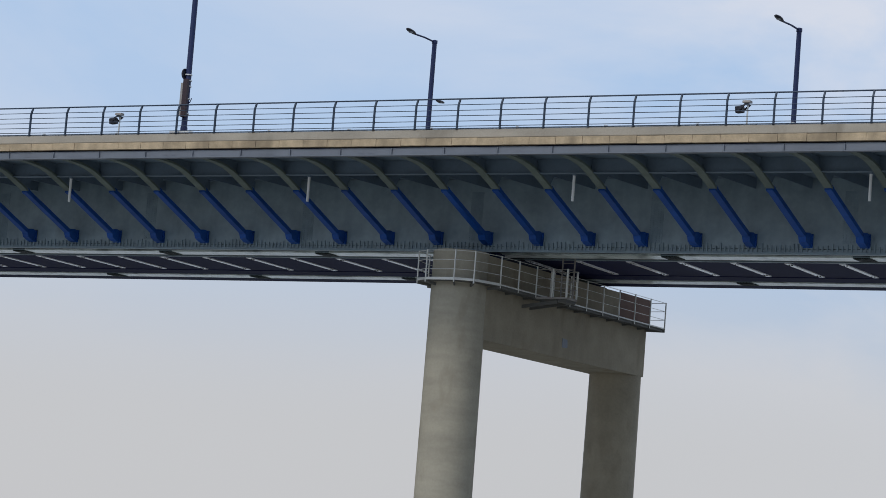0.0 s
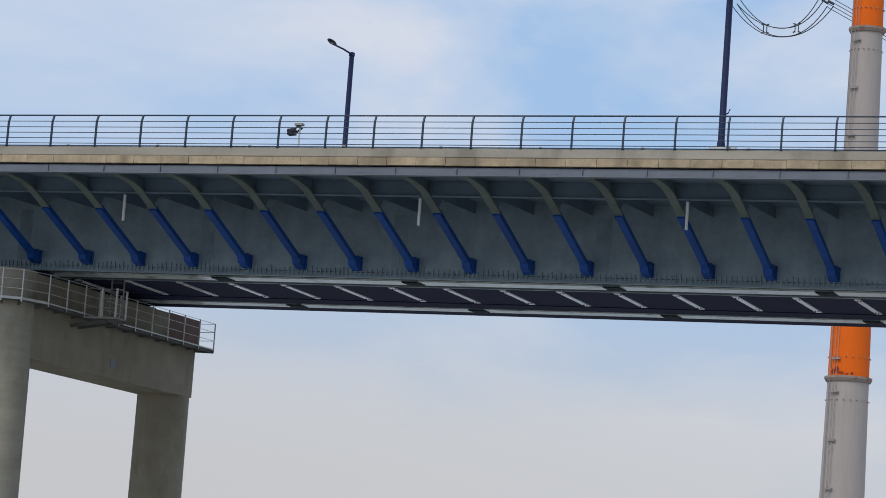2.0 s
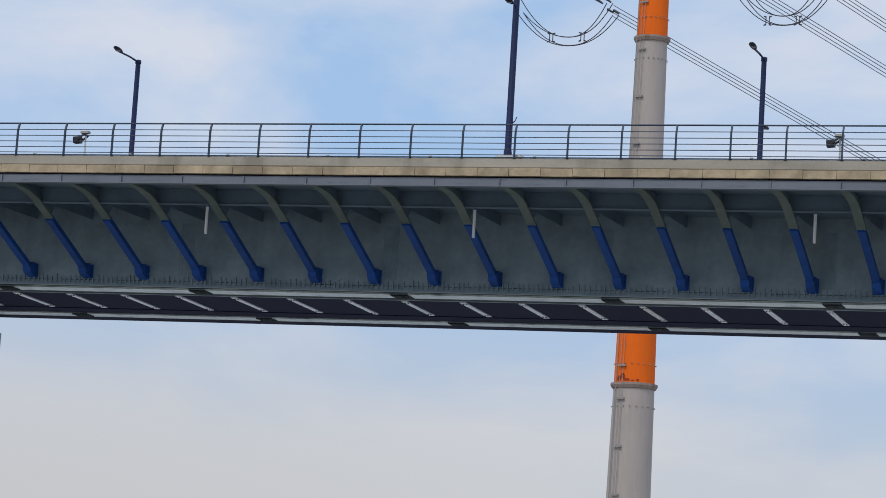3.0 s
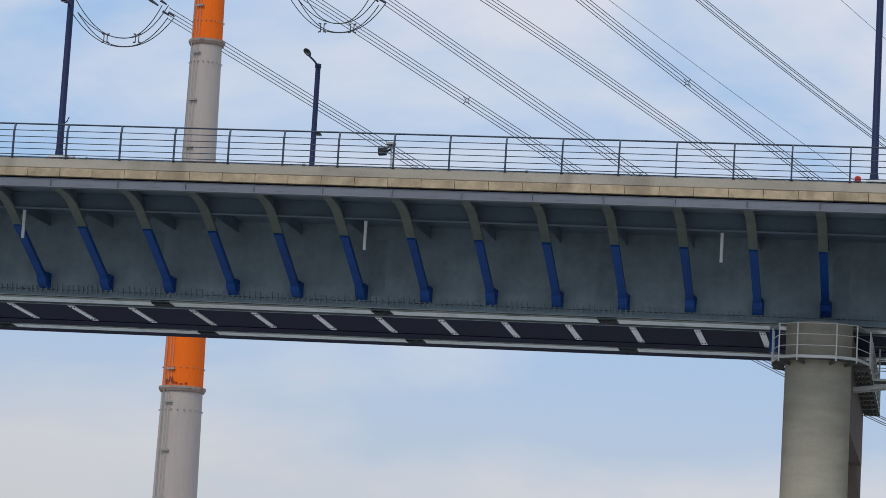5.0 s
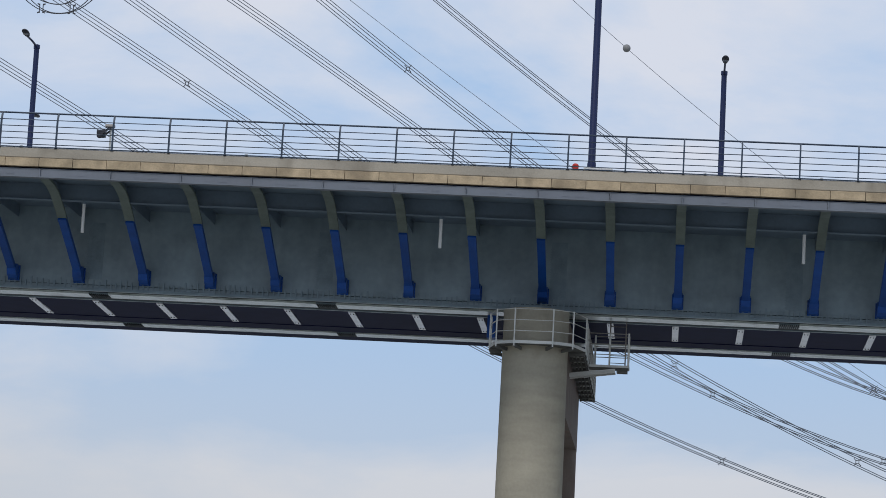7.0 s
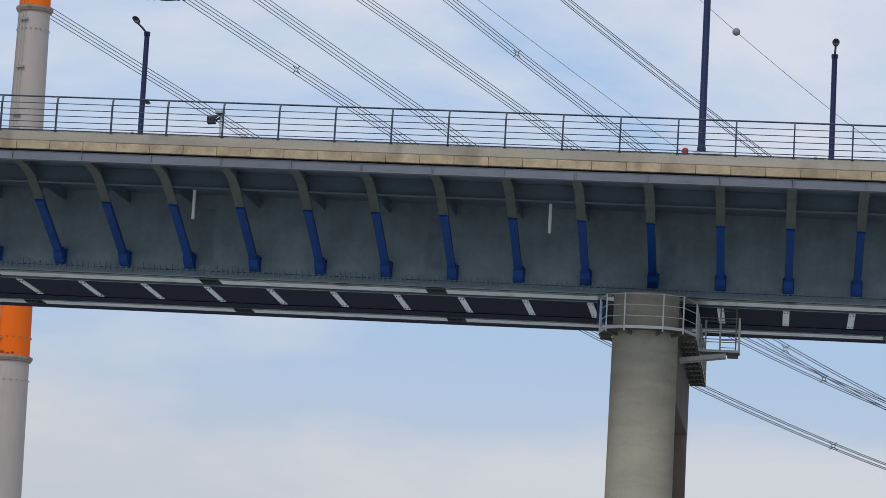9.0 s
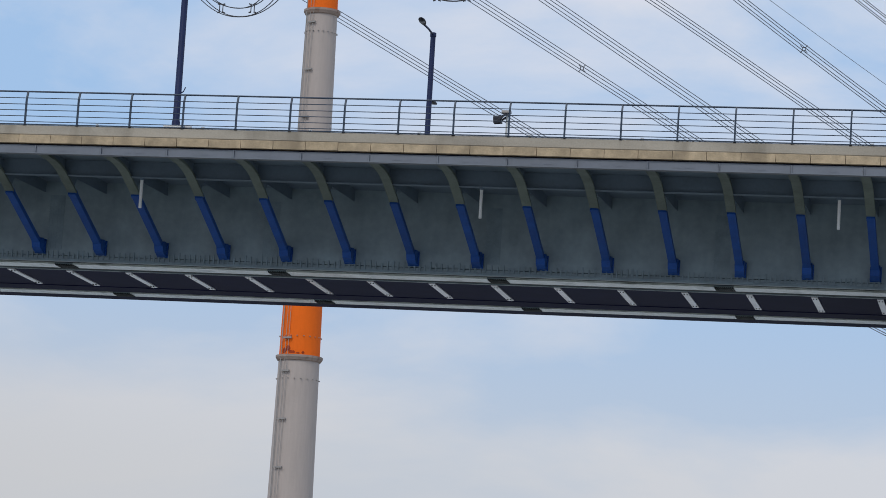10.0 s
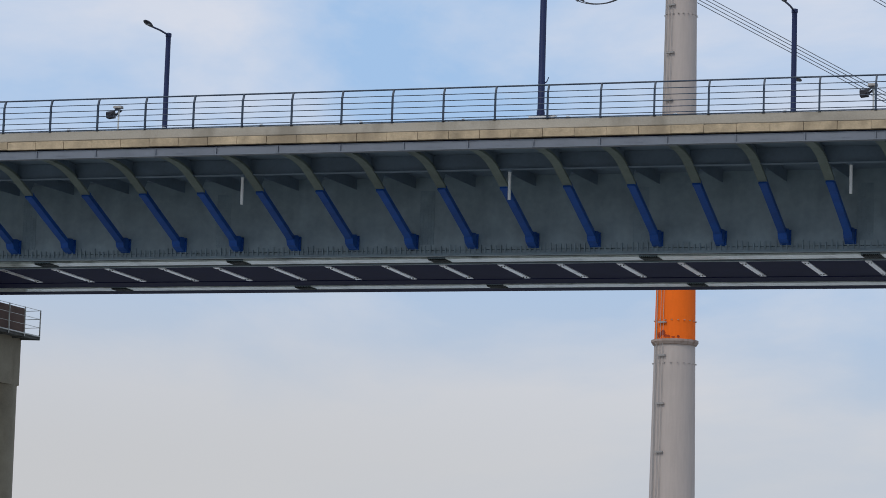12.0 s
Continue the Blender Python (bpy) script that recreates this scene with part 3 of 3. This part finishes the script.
# ---- piers ----
Y_NEAR, Y_BACK = 109.1, 123.9


def pier(x, name_label, patch=False):
    """Two round columns, the crossbeam between them and the cap."""
    g = grade(x)
    pr = thing("pier", name_label, "bridge pier", "piers of the bridge", at=(x, 0, 0))
    r = 1.205
    for y, top in ((Y_NEAR, 15.08), (Y_BACK, 15.0)):
        # the unpatched pier's far column has its shade put into the concrete's colour
        part("column", Shape().lathe([(r * 1.16, -0.5), (r * 1.16, 0.4), (r * 1.05, 0.5), (r, top + g - 1.6), (r, top + g)], 40, 0, y), (M_BEAM if patch else M_SHADECONC) if y == Y_BACK else M_CONC, pr, "", True)
        part("joint_band", Shape().lathe([(r * 1.003, top + g - 5.25), (r * 1.006, top + g - 5.22), (r * 1.003, top + g - 5.19)], 40, 0, y), (M_BEAM if patch else M_SHADECONC) if y == Y_BACK else M_CONC, pr)
    zt, zb = 15.0, 11.38
    y0, y1 = Y_NEAR + 0.35, Y_BACK + 0.5
    s = Shape().add([(sx * (1.16 if y == y0 else 1.21), y, z + g) for sx in (-1, 1) for y, z in ((y0, zb), (y1, zb), (y1, zt), (y0, zt))],
                    [(0, 1, 2, 3), (7, 6, 5, 4), (0, 4, 5, 1), (1, 5, 6, 2), (2, 6, 7, 3), (3, 7, 4, 0)])
    # likewise the unpatched pier's beam: its side's shade is in the darker base
    part("crossbeam", s, M_BEAM if patch else M_SHADECONC, pr)
    for y in (111.6, 121.2):
        part("bearing", Shape().box(-0.45, 0.45, y - 0.4, y + 0.4, zt + g, under(y) + g - 0.05), M_DARK, pr, "dark steel bearing block")
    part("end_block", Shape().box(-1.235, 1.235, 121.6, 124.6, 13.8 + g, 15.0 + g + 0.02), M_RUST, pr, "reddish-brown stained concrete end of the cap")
    if patch:
        part("repair_patch", Shape().prism([(116.4, 11.85 + g), (116.4, 12.27 + g), (116.85, 12.24 + g), (116.9, 11.88 + g)], [1.16, 1.200]), M_FASCIA, pr, "pale blue-grey repair patch")
    return pr


P1, P2 = -65.53, -5.09
pier(P1, "grey concrete portal pier with a pale patch, under the bridge girder", True)
pier(P2, "grey concrete portal pier with two round columns under the bridge girder")


# ---- inspection platforms round the pier tops ----
def platform(x, label, stair):
    pf = thing("inspection_platform", label, "platform", "inspection platforms", at=(x, 0, 0))
    g = grade(x)
    zf = lambda y: 13.73 + g      # floor level
    # edge of the walkway: round the near column's front, along the beam's side, past the far column
    out = [(-1.7, 110.1), (-1.7, 109.3), (-1.38, 107.9), (-0.7, 107.45), (0.7, 107.45), (1.42, 107.9), (1.85, 109.4), (1.85, 125.0), (-0.9, 125.35)]
    inn = [(-1.24, 110.1), (-1.22, 109.3), (-0.98, 108.4), (-0.45, 107.95), (0.45, 107.95), (0.98, 108.4), (1.24, 109.6), (1.24, 124.2), (-0.9, 125.2)]
    n = len(out)
    v = [(a, b, zf(b) + dz) for ring in (out, inn) for a, b in ring for dz in (-0.05, 0.0)]
    f = []
    for i in range(n - 1):
        o0, o1, p0, p1 = 2 * i, 2 * i + 2, 2 * (n + i), 2 * (n + i) + 2
        f += [(o0, o1, o1 + 1, o0 + 1), (p0, p0 + 1, p1 + 1, p1), (o0, p0, p1, o1), (o0 + 1, o1 + 1, p1 + 1, p0 + 1)]
    part("floor_grating", Shape().add(v, f), M_GRATE, pf)
    for i in range(n - 1):
        a, b = out[i], out[i + 1]
        part("kick_plate", Shape().beam((*a, zf(a[1]) + 0.01), (*b, zf(b[1]) + 0.01), 0.025, 0.055 if i == 6 else 0.11), M_GALV, pf, "pale galvanised edge")
        L = math.dist(a, b)
        k = max(1, round(L / 1.62))
        for s in range(k + (1 if i == n - 2 else 0)):
            t = s / k
            y = a[1] + (b[1] - a[1]) * t
            c = (a[0] + (b[0] - a[0]) * t, y)
            part("post", Shape().beam((*c, zf(y) - 0.14), (*c, zf(y) + 1.24), 0.048, 0.048, up=(0, 1, 0)), M_GALV, pf)
            # support bracket below the floor
            d = Vector((1.2 - c[0], 0)) if i == 6 else Vector((inn[i][0] - a[0], inn[i][1] - a[1]))
            part("support", Shape().beam((*c, zf(y) - 0.11), (c[0] + d.x * 0.95, c[1] + d.y * 0.95, zf(y) - 0.17), 0.07, 0.12), M_GRATE, pf)
        for h in (0.42, 0.82, 1.22):
            part("rail", Shape().tube([(*a, zf(a[1]) + h), (*b, zf(b[1]) + h)], 0.012 if i == 6 else 0.015, 6), M_GALV, pf)
    # grating bars below the side walkway
    for k in range(20):
        y = 109.8 + 0.78 * k
        part("grating_bar", Shape().beam((1.30, y, zf(y) - 0.085), (1.80, y, zf(y) - 0.085), 0.04, 0.045), M_GALV, pf, "pale galvanised bearer")
    for bx in (1.34, 1.48, 1.62, 1.78):
        part("grating_runner", Shape().beam((bx, 109.6, zf(0) - 0.10), (bx, 124.9, zf(0) - 0.10), 0.05, 0.09), M_GRATE, pf)
    if stair:
        # access landing on the beam's side, with its ladder up into the box
        y0, y1 = 112.5, 113.4
        zl = zf(112) - 0.12
        part("landing", Shape().box(1.9, 3.4, y0, y1, zl - 0.08, zl), M_GRATE, pf)
        part("landing_bearer", Shape().box(2.95, 3.36, y0 + 0.05, y1, zl - 0.2, zl - 0.082), M_GRATE, pf)
        part("landing_edge", Shape().box(1.9, 3.42, y0 - 0.03, y0, zl - 0.07, zl + 0.02).box(3.40, 3.43, y0, y1, zl - 0.07, zl + 0.02), M_STACKSTEEL if x == P1 else M_GALV, pf)
        part("strut", Shape().beam((1.15, y0 + 0.1, zl - 0.40), (2.9, y0 + 0.1, zl - 0.17), 0.10, 0.14), M_GRATE if x == P1 else M_GALV, pf)
        part("strut", Shape().beam((1.15, y1 - 0.1, zl - 0.40), (2.9, y1 - 0.1, zl - 0.17), 0.10, 0.14), M_GRATE if x == P1 else M_GALV, pf)
        for cx, cy in ((2.67, y0), (3.38, y0), (3.38, y1), (2.1, y1)):
            part("post", Shape().beam((cx, cy, zl), (cx, cy, zl + 1.25), 0.07, 0.07, up=(0, 1, 0)), M_GALV, pf)
        for h in (0.42, 0.82, 1.22):
            part("rail", Shape().tube([(1.9, y0, zl + h), (3.38, y0, zl + h), (3.38, y1, zl + h), (2.1, y1, zl + h)], 0.017, 6), M_STACKSTEEL, pf)
        for sx in (2.65, 3.25):
            part("ladder_stile", Shape().beam((sx, 113.3, zl), (sx, 113.3, zl + 2.05), 0.05, 0.06, up=(0, 1, 0)), M_STACKSTEEL, pf)
        for i in range(7):
            part("ladder_rung", Shape().tube([(2.65, 113.3, zl + 0.28 * i + 0.2), (3.25, 113.3, zl + 0.28 * i + 0.2)], 0.015, 6), M_STACKSTEEL, pf)
    return pf


platform(P1, "galvanised steel inspection walkway round the concrete pier top", True)
platform(P2, "galvanised inspection walkway with a landing at the pier top", True)

# ---- far chimney ----
def chimney():
    D = 600.0
    az = radians(-14.828)
    cx, cy = D * math.tan(az), D
    dist = math.hypot(cx, cy)
    ch = thing("chimney", "tall white and orange banded industrial chimney", "chimney", at=(cx, cy, 0))
    h = lambda el: BASE + dist * math.tan(radians(el))
    rad = lambda z: dist * radians(0.4255 - (math.degrees(math.atan((z - BASE) / dist)) - 3.8) * 0.0145)
    bands = [(0.0, h(6.0), M_WHITE), (h(6.0), h(9.3), M_ORANGE), (h(9.3), h(12.62), M_WHITE), (h(12.62), h(15.9), M_ORANGE), (h(15.9), h(19.0), M_WHITE)]
    for z0, z1, m in bands:
        part("shaft_band", Shape().lathe([(rad(z0), z0), (rad((z0 + z1) / 2), (z0 + z1) / 2), (rad(z1), z1)], 48), m, ch, "", True)
    for el in (6.0, 12.62):
        z = h(el)
        part("ring_platform", Shape().lathe([(rad(z) + 0.03, z - 0.85), (rad(z) + 0.34, z - 0.7), (rad(z) + 0.62, z - 0.2), (rad(z) + 0.66, z - 0.15), (rad(z) + 0.66, z + 0.30), (rad(z) + 0.05, z + 0.40)], 48), M_RING, ch)
        for dz in (-4.6, 4.3):
            bolts = Shape()
            for k in range(20):
                t, rr = radians(18 * k + 5), rad(z + dz)
                bolts.beam((rr * math.cos(t), rr * math.sin(t), z + dz), ((rr + 0.3) * math.cos(t), (rr + 0.3) * math.sin(t), z + dz), 0.26, 0.12)
            tagged(part("flange_bolt", bolts, M_STACKSTEEL, ch), kind="stuff")
    # sooty blotches on the orange just above the lower ring
    for a0, wide, up, tall in ((-123, 17, 0.45, 1.5), (-110, 14, 0.9, 1.4), (-101, 16, 0.5, 0.8), (-93, 10, 0.5, 0.7), (-80, 12, 0.5, 0.35), (-66, 9, 0.5, 0.6)):
        blot = [(radians(a0 + wide * 0.5 * math.cos(radians(t)) * random.uniform(0.75, 1.1)), h(6.0) + up + tall * 0.5 * (1 + math.sin(radians(t)) * random.uniform(0.7, 1.0))) for t in range(0, 360, 30)]
        ring = [((rad(z) + o) * math.cos(t), (rad(z) + o) * math.sin(t), z) for o in (0.02, 0.05) for t, z in blot]
        part("soot_blotch", Shape().add(ring, [tuple(range(12)), tuple(reversed(range(12, 24)))] + [(i, (i + 1) % 12, 12 + (i + 1) % 12, 12 + i) for i in range(12)]), M_SOOT, ch, "dark soot on orange paint")
    # ladder and brackets on the side towards the shore
    ang = radians(-112)
    pos = lambda z, o: (math.cos(ang) * (rad(z) + o), math.sin(ang) * (rad(z) + o), z)
    side = Vector((-math.sin(ang), math.cos(ang), 0))
    zs = [0.0 + 10 * i for i in range(21)]
    for s in (-0.35, 0.35):
        part("ladder_rail", Shape().tube([Vector(pos(z, 0.35)) + side * s for z in zs], 0.055, 5), M_STACKSTEEL, ch)
    below, above, upper = h(6.0) - 3.1, h(6.0) + 3.8, 117.8
    for z in [below - 10.0 * k for k in range(6)] + [above] + [upper + 10.2 * k for k in range(-3, 9)]:
        part("ladder_bracket", Shape().beam(Vector(pos(z, 0.3)) - side * 1.0, Vector(pos(z, 0.3)) + side * 1.0, 0.4, 0.35), M_STACKSTEEL, ch)
    part("cable", Shape().tube([Vector(pos(z, 0.12)) - side * 1.5 for z in zs], 0.11, 5), M_STACKSTEEL, ch)
    return ch


chimney()

# ---- power lines far behind, each a sagging bundle in the plane y = 700 ----
Y_LINE = 700.0
LINES = [  # cubic sag of each conductor bundle, its span in x, number of wires and their spread at either end
    (2.113e-06, 0.001062, -0.3915, 68.07, -195.6, 90, 4, 1.0, 0.34), (3.535e-06, 0.00137, -0.4386, 83.06, -176.0, 90, 4, 1.05, 0.5),
    (2.903e-06, 0.001026, -0.5364, 85.83, -141.5, 90, 4, 1.0, 0.85), (8.584e-06, 0.0019, -0.5295, 100.8, -150.0, 90, 4, 1.0, 0.5),
    (3.209e-06, 0.001199, -0.6308, 108.42, -150.0, 90, 4, 1.1, 0.55), (0.0, 0.000716, -0.7002, 127.25, -140.0, 90, 4, 0.72, 0.7),
    (0.0, 0.00038, -0.6665, 114.4, -140.0, 90, 1, 1.0, 1.0), (0.0, 0.00159, -0.7882, 149.98, -90.0, 90, 1, 1.0, 1.0)]
SPACERS = {0: (12.1,), 1: (-119.6, 9.4, 49.5), 2: (0.24, 43.5), 3: (51.4,), 4: (-66.3, 46.8)}
OFF, PAIRS = (1.45, 0.5, -0.45, -1.4), (1.45, 1.0, -0.95, -1.4)
for i, (k3, k2, k1, k0, xa, xb, n, wide_a, wide_b) in enumerate(LINES):
    pl = thing("power_line", "bundled grey overhead power cables sagging across the sky" if n > 1 else "thin overhead earth wire across the sky", "power line", "overhead power lines", at=(0, Y_LINE, 0))
    f = lambda x: BASE + k0 + k1 * x + k2 * x * x + k3 * x ** 3
    xs = [xa + (xb - xa) * j / 40 for j in range(41)]
    for w in range(n):
        oa, ob = (OFF[w] * wide_a, PAIRS[w] * wide_b) if n > 1 else (0.0, 0.0)
        part("wire", Shape().tube([(x, 0, f(x) + oa + (ob - oa) * j / 40) for j, x in enumerate(xs)], 0.10 if n > 1 else 0.065, 5), M_WIRE, pl)
    for x in SPACERS.get(i, ()):
        if xa < x < xb:
            s = Shape()
            c = Vector((x, 0, f(x)))
            for a, b in ((-1, -1), (-1, 1), (1, -1), (1, 1)):
                s.beam(c + Vector((0.32 * a, 0, 0.32 * b)), c + Vector((0.85 * a, 0, 0.9 * b)), 0.17, 0.17, up=(0, 1, 0))
                s.beam(c + Vector((0.36 * a, 0, 0.36 * b)), c + Vector((-0.36 * b, 0, 0.36 * a)), 0.16, 0.16, up=(0, 1, 0))
            part("spacer", s, M_INSUL, pl)
    if i == 7:
        part("marker_ball", Shape().lathe([(0.02, f(-14.07) - 0.95)] + [(0.95 * math.cos(radians(t)), f(-14.07) + 0.95 * math.sin(radians(t))) for t in range(-75, 76, 15)] + [(0.02, f(-14.07) + 0.95)], 20, -14.07, 0), M_BALL, pl, "grey marker ball", True)
# jumper loops below the far pylon's arms: four hanging wires, two box spacers, end clamps
def hang(xl, zl, xm, zm, xr, zr):
    """A wire that hangs from its left end over its lowest point to its right end."""
    left = [(xm + (xl - xm) * u, 0, zm + (zl - zm) * u ** 2.1) for u in (k / 10 for k in range(10, 0, -1))]
    return left + [(xm + (xr - xm) * u, 0, zm + (zr - zm) * u ** 2.35) for u in (k / 10 for k in range(11))]


def jumper_loop(wires, spacers, clamps):
    jl = thing("jumper_loop", "looped grey jumper cables with box spacers and clamps", "power line", "jumper loops", at=(0, Y_LINE, BASE))
    for w in wires:
        part("wire", Shape().tube(hang(*w), 0.12, 6), M_INSUL, jl)
    for x, z in spacers:
        s = Shape()
        for dx in (-0.42, 0.42):
            s.beam((x + dx, 0, z - 1.15), (x + dx, 0, z + 1.15), 0.2, 0.2, up=(0, 1, 0))
            for dz in (-1.0, 1.0):
                s.beam((x + dx, 0, z + dz * 0.9), (x + dx * 2.3, 0, z + dz * 1.15), 0.28, 0.28, up=(0, 1, 0))
        part("spacer", s, M_INSUL, jl)
    for x, z in clamps:
        part("clamp", Shape().tube([(x - 0.75, 0, z + 0.45), (x - 0.4, 0, z + 0.3), (x + 0.3, 0, z - 0.15), (x + 0.8, 0, z - 0.5)], 0.36, 8, 0.2), M_INSUL, jl)
    return jl


jl = jumper_loop(((-219.9, 173.0, -206.9, 162.95, -197.4, 171.5), (-219.0, 169.4, -206.6, 163.0, -195.8, 171.5),
                  (-220.6, 169.4, -206.9, 160.75, -194.1, 168.4), (-219.0, 169.4, -206.6, 160.85, -195.7, 168.4)),
                 ((-211.3, 162.9), (-203.2, 163.0)), ((-196.4, 169.5), (-194.9, 169.2), (-199.2, 171.9), (-197.1, 172.2)))
part("insulator", Shape().tube([(-205.2, 0, 176.0), (-200.0, 0, 172.5)], 0.55, 8, 0.42), M_INSUL, jl, "black string insulator")
jl = jumper_loop(((-160.85, 173.5, -152.8, 167.6, -145.4, 173.7), (-163.0, 173.5, -152.6, 167.65, -143.8, 173.5),
                  (-164.9, 173.5, -152.7, 165.3, -141.1, 172.8), (-163.0, 173.5, -152.5, 165.4, -142.7, 172.4)),
                 ((-156.5, 166.5), (-149.0, 166.5)), ((-141.8, 173.4), (-143.7, 173.8)))
part("insulator", Shape().tube([(-152.0, 0, 179.9), (-145.2, 0, 174.9)], 0.55, 8, 0.42), M_INSUL, jl, "black string insulator")

# ---- a red marker lamp on the curb ----
rl = thing("warning_light", "small red plastic warning light on the parapet", "warning light", at=(-3.66, 102.25, 19.12 + grade(-3.66)))
part("lens", Shape().lathe([(0.11, 0.05), (0.11, 0.22), (0.06, 0.27)], 12), M_RED, rl)
part("base", Shape().lathe([(0.13, 0), (0.13, 0.05)], 12), M_HEAD, rl)
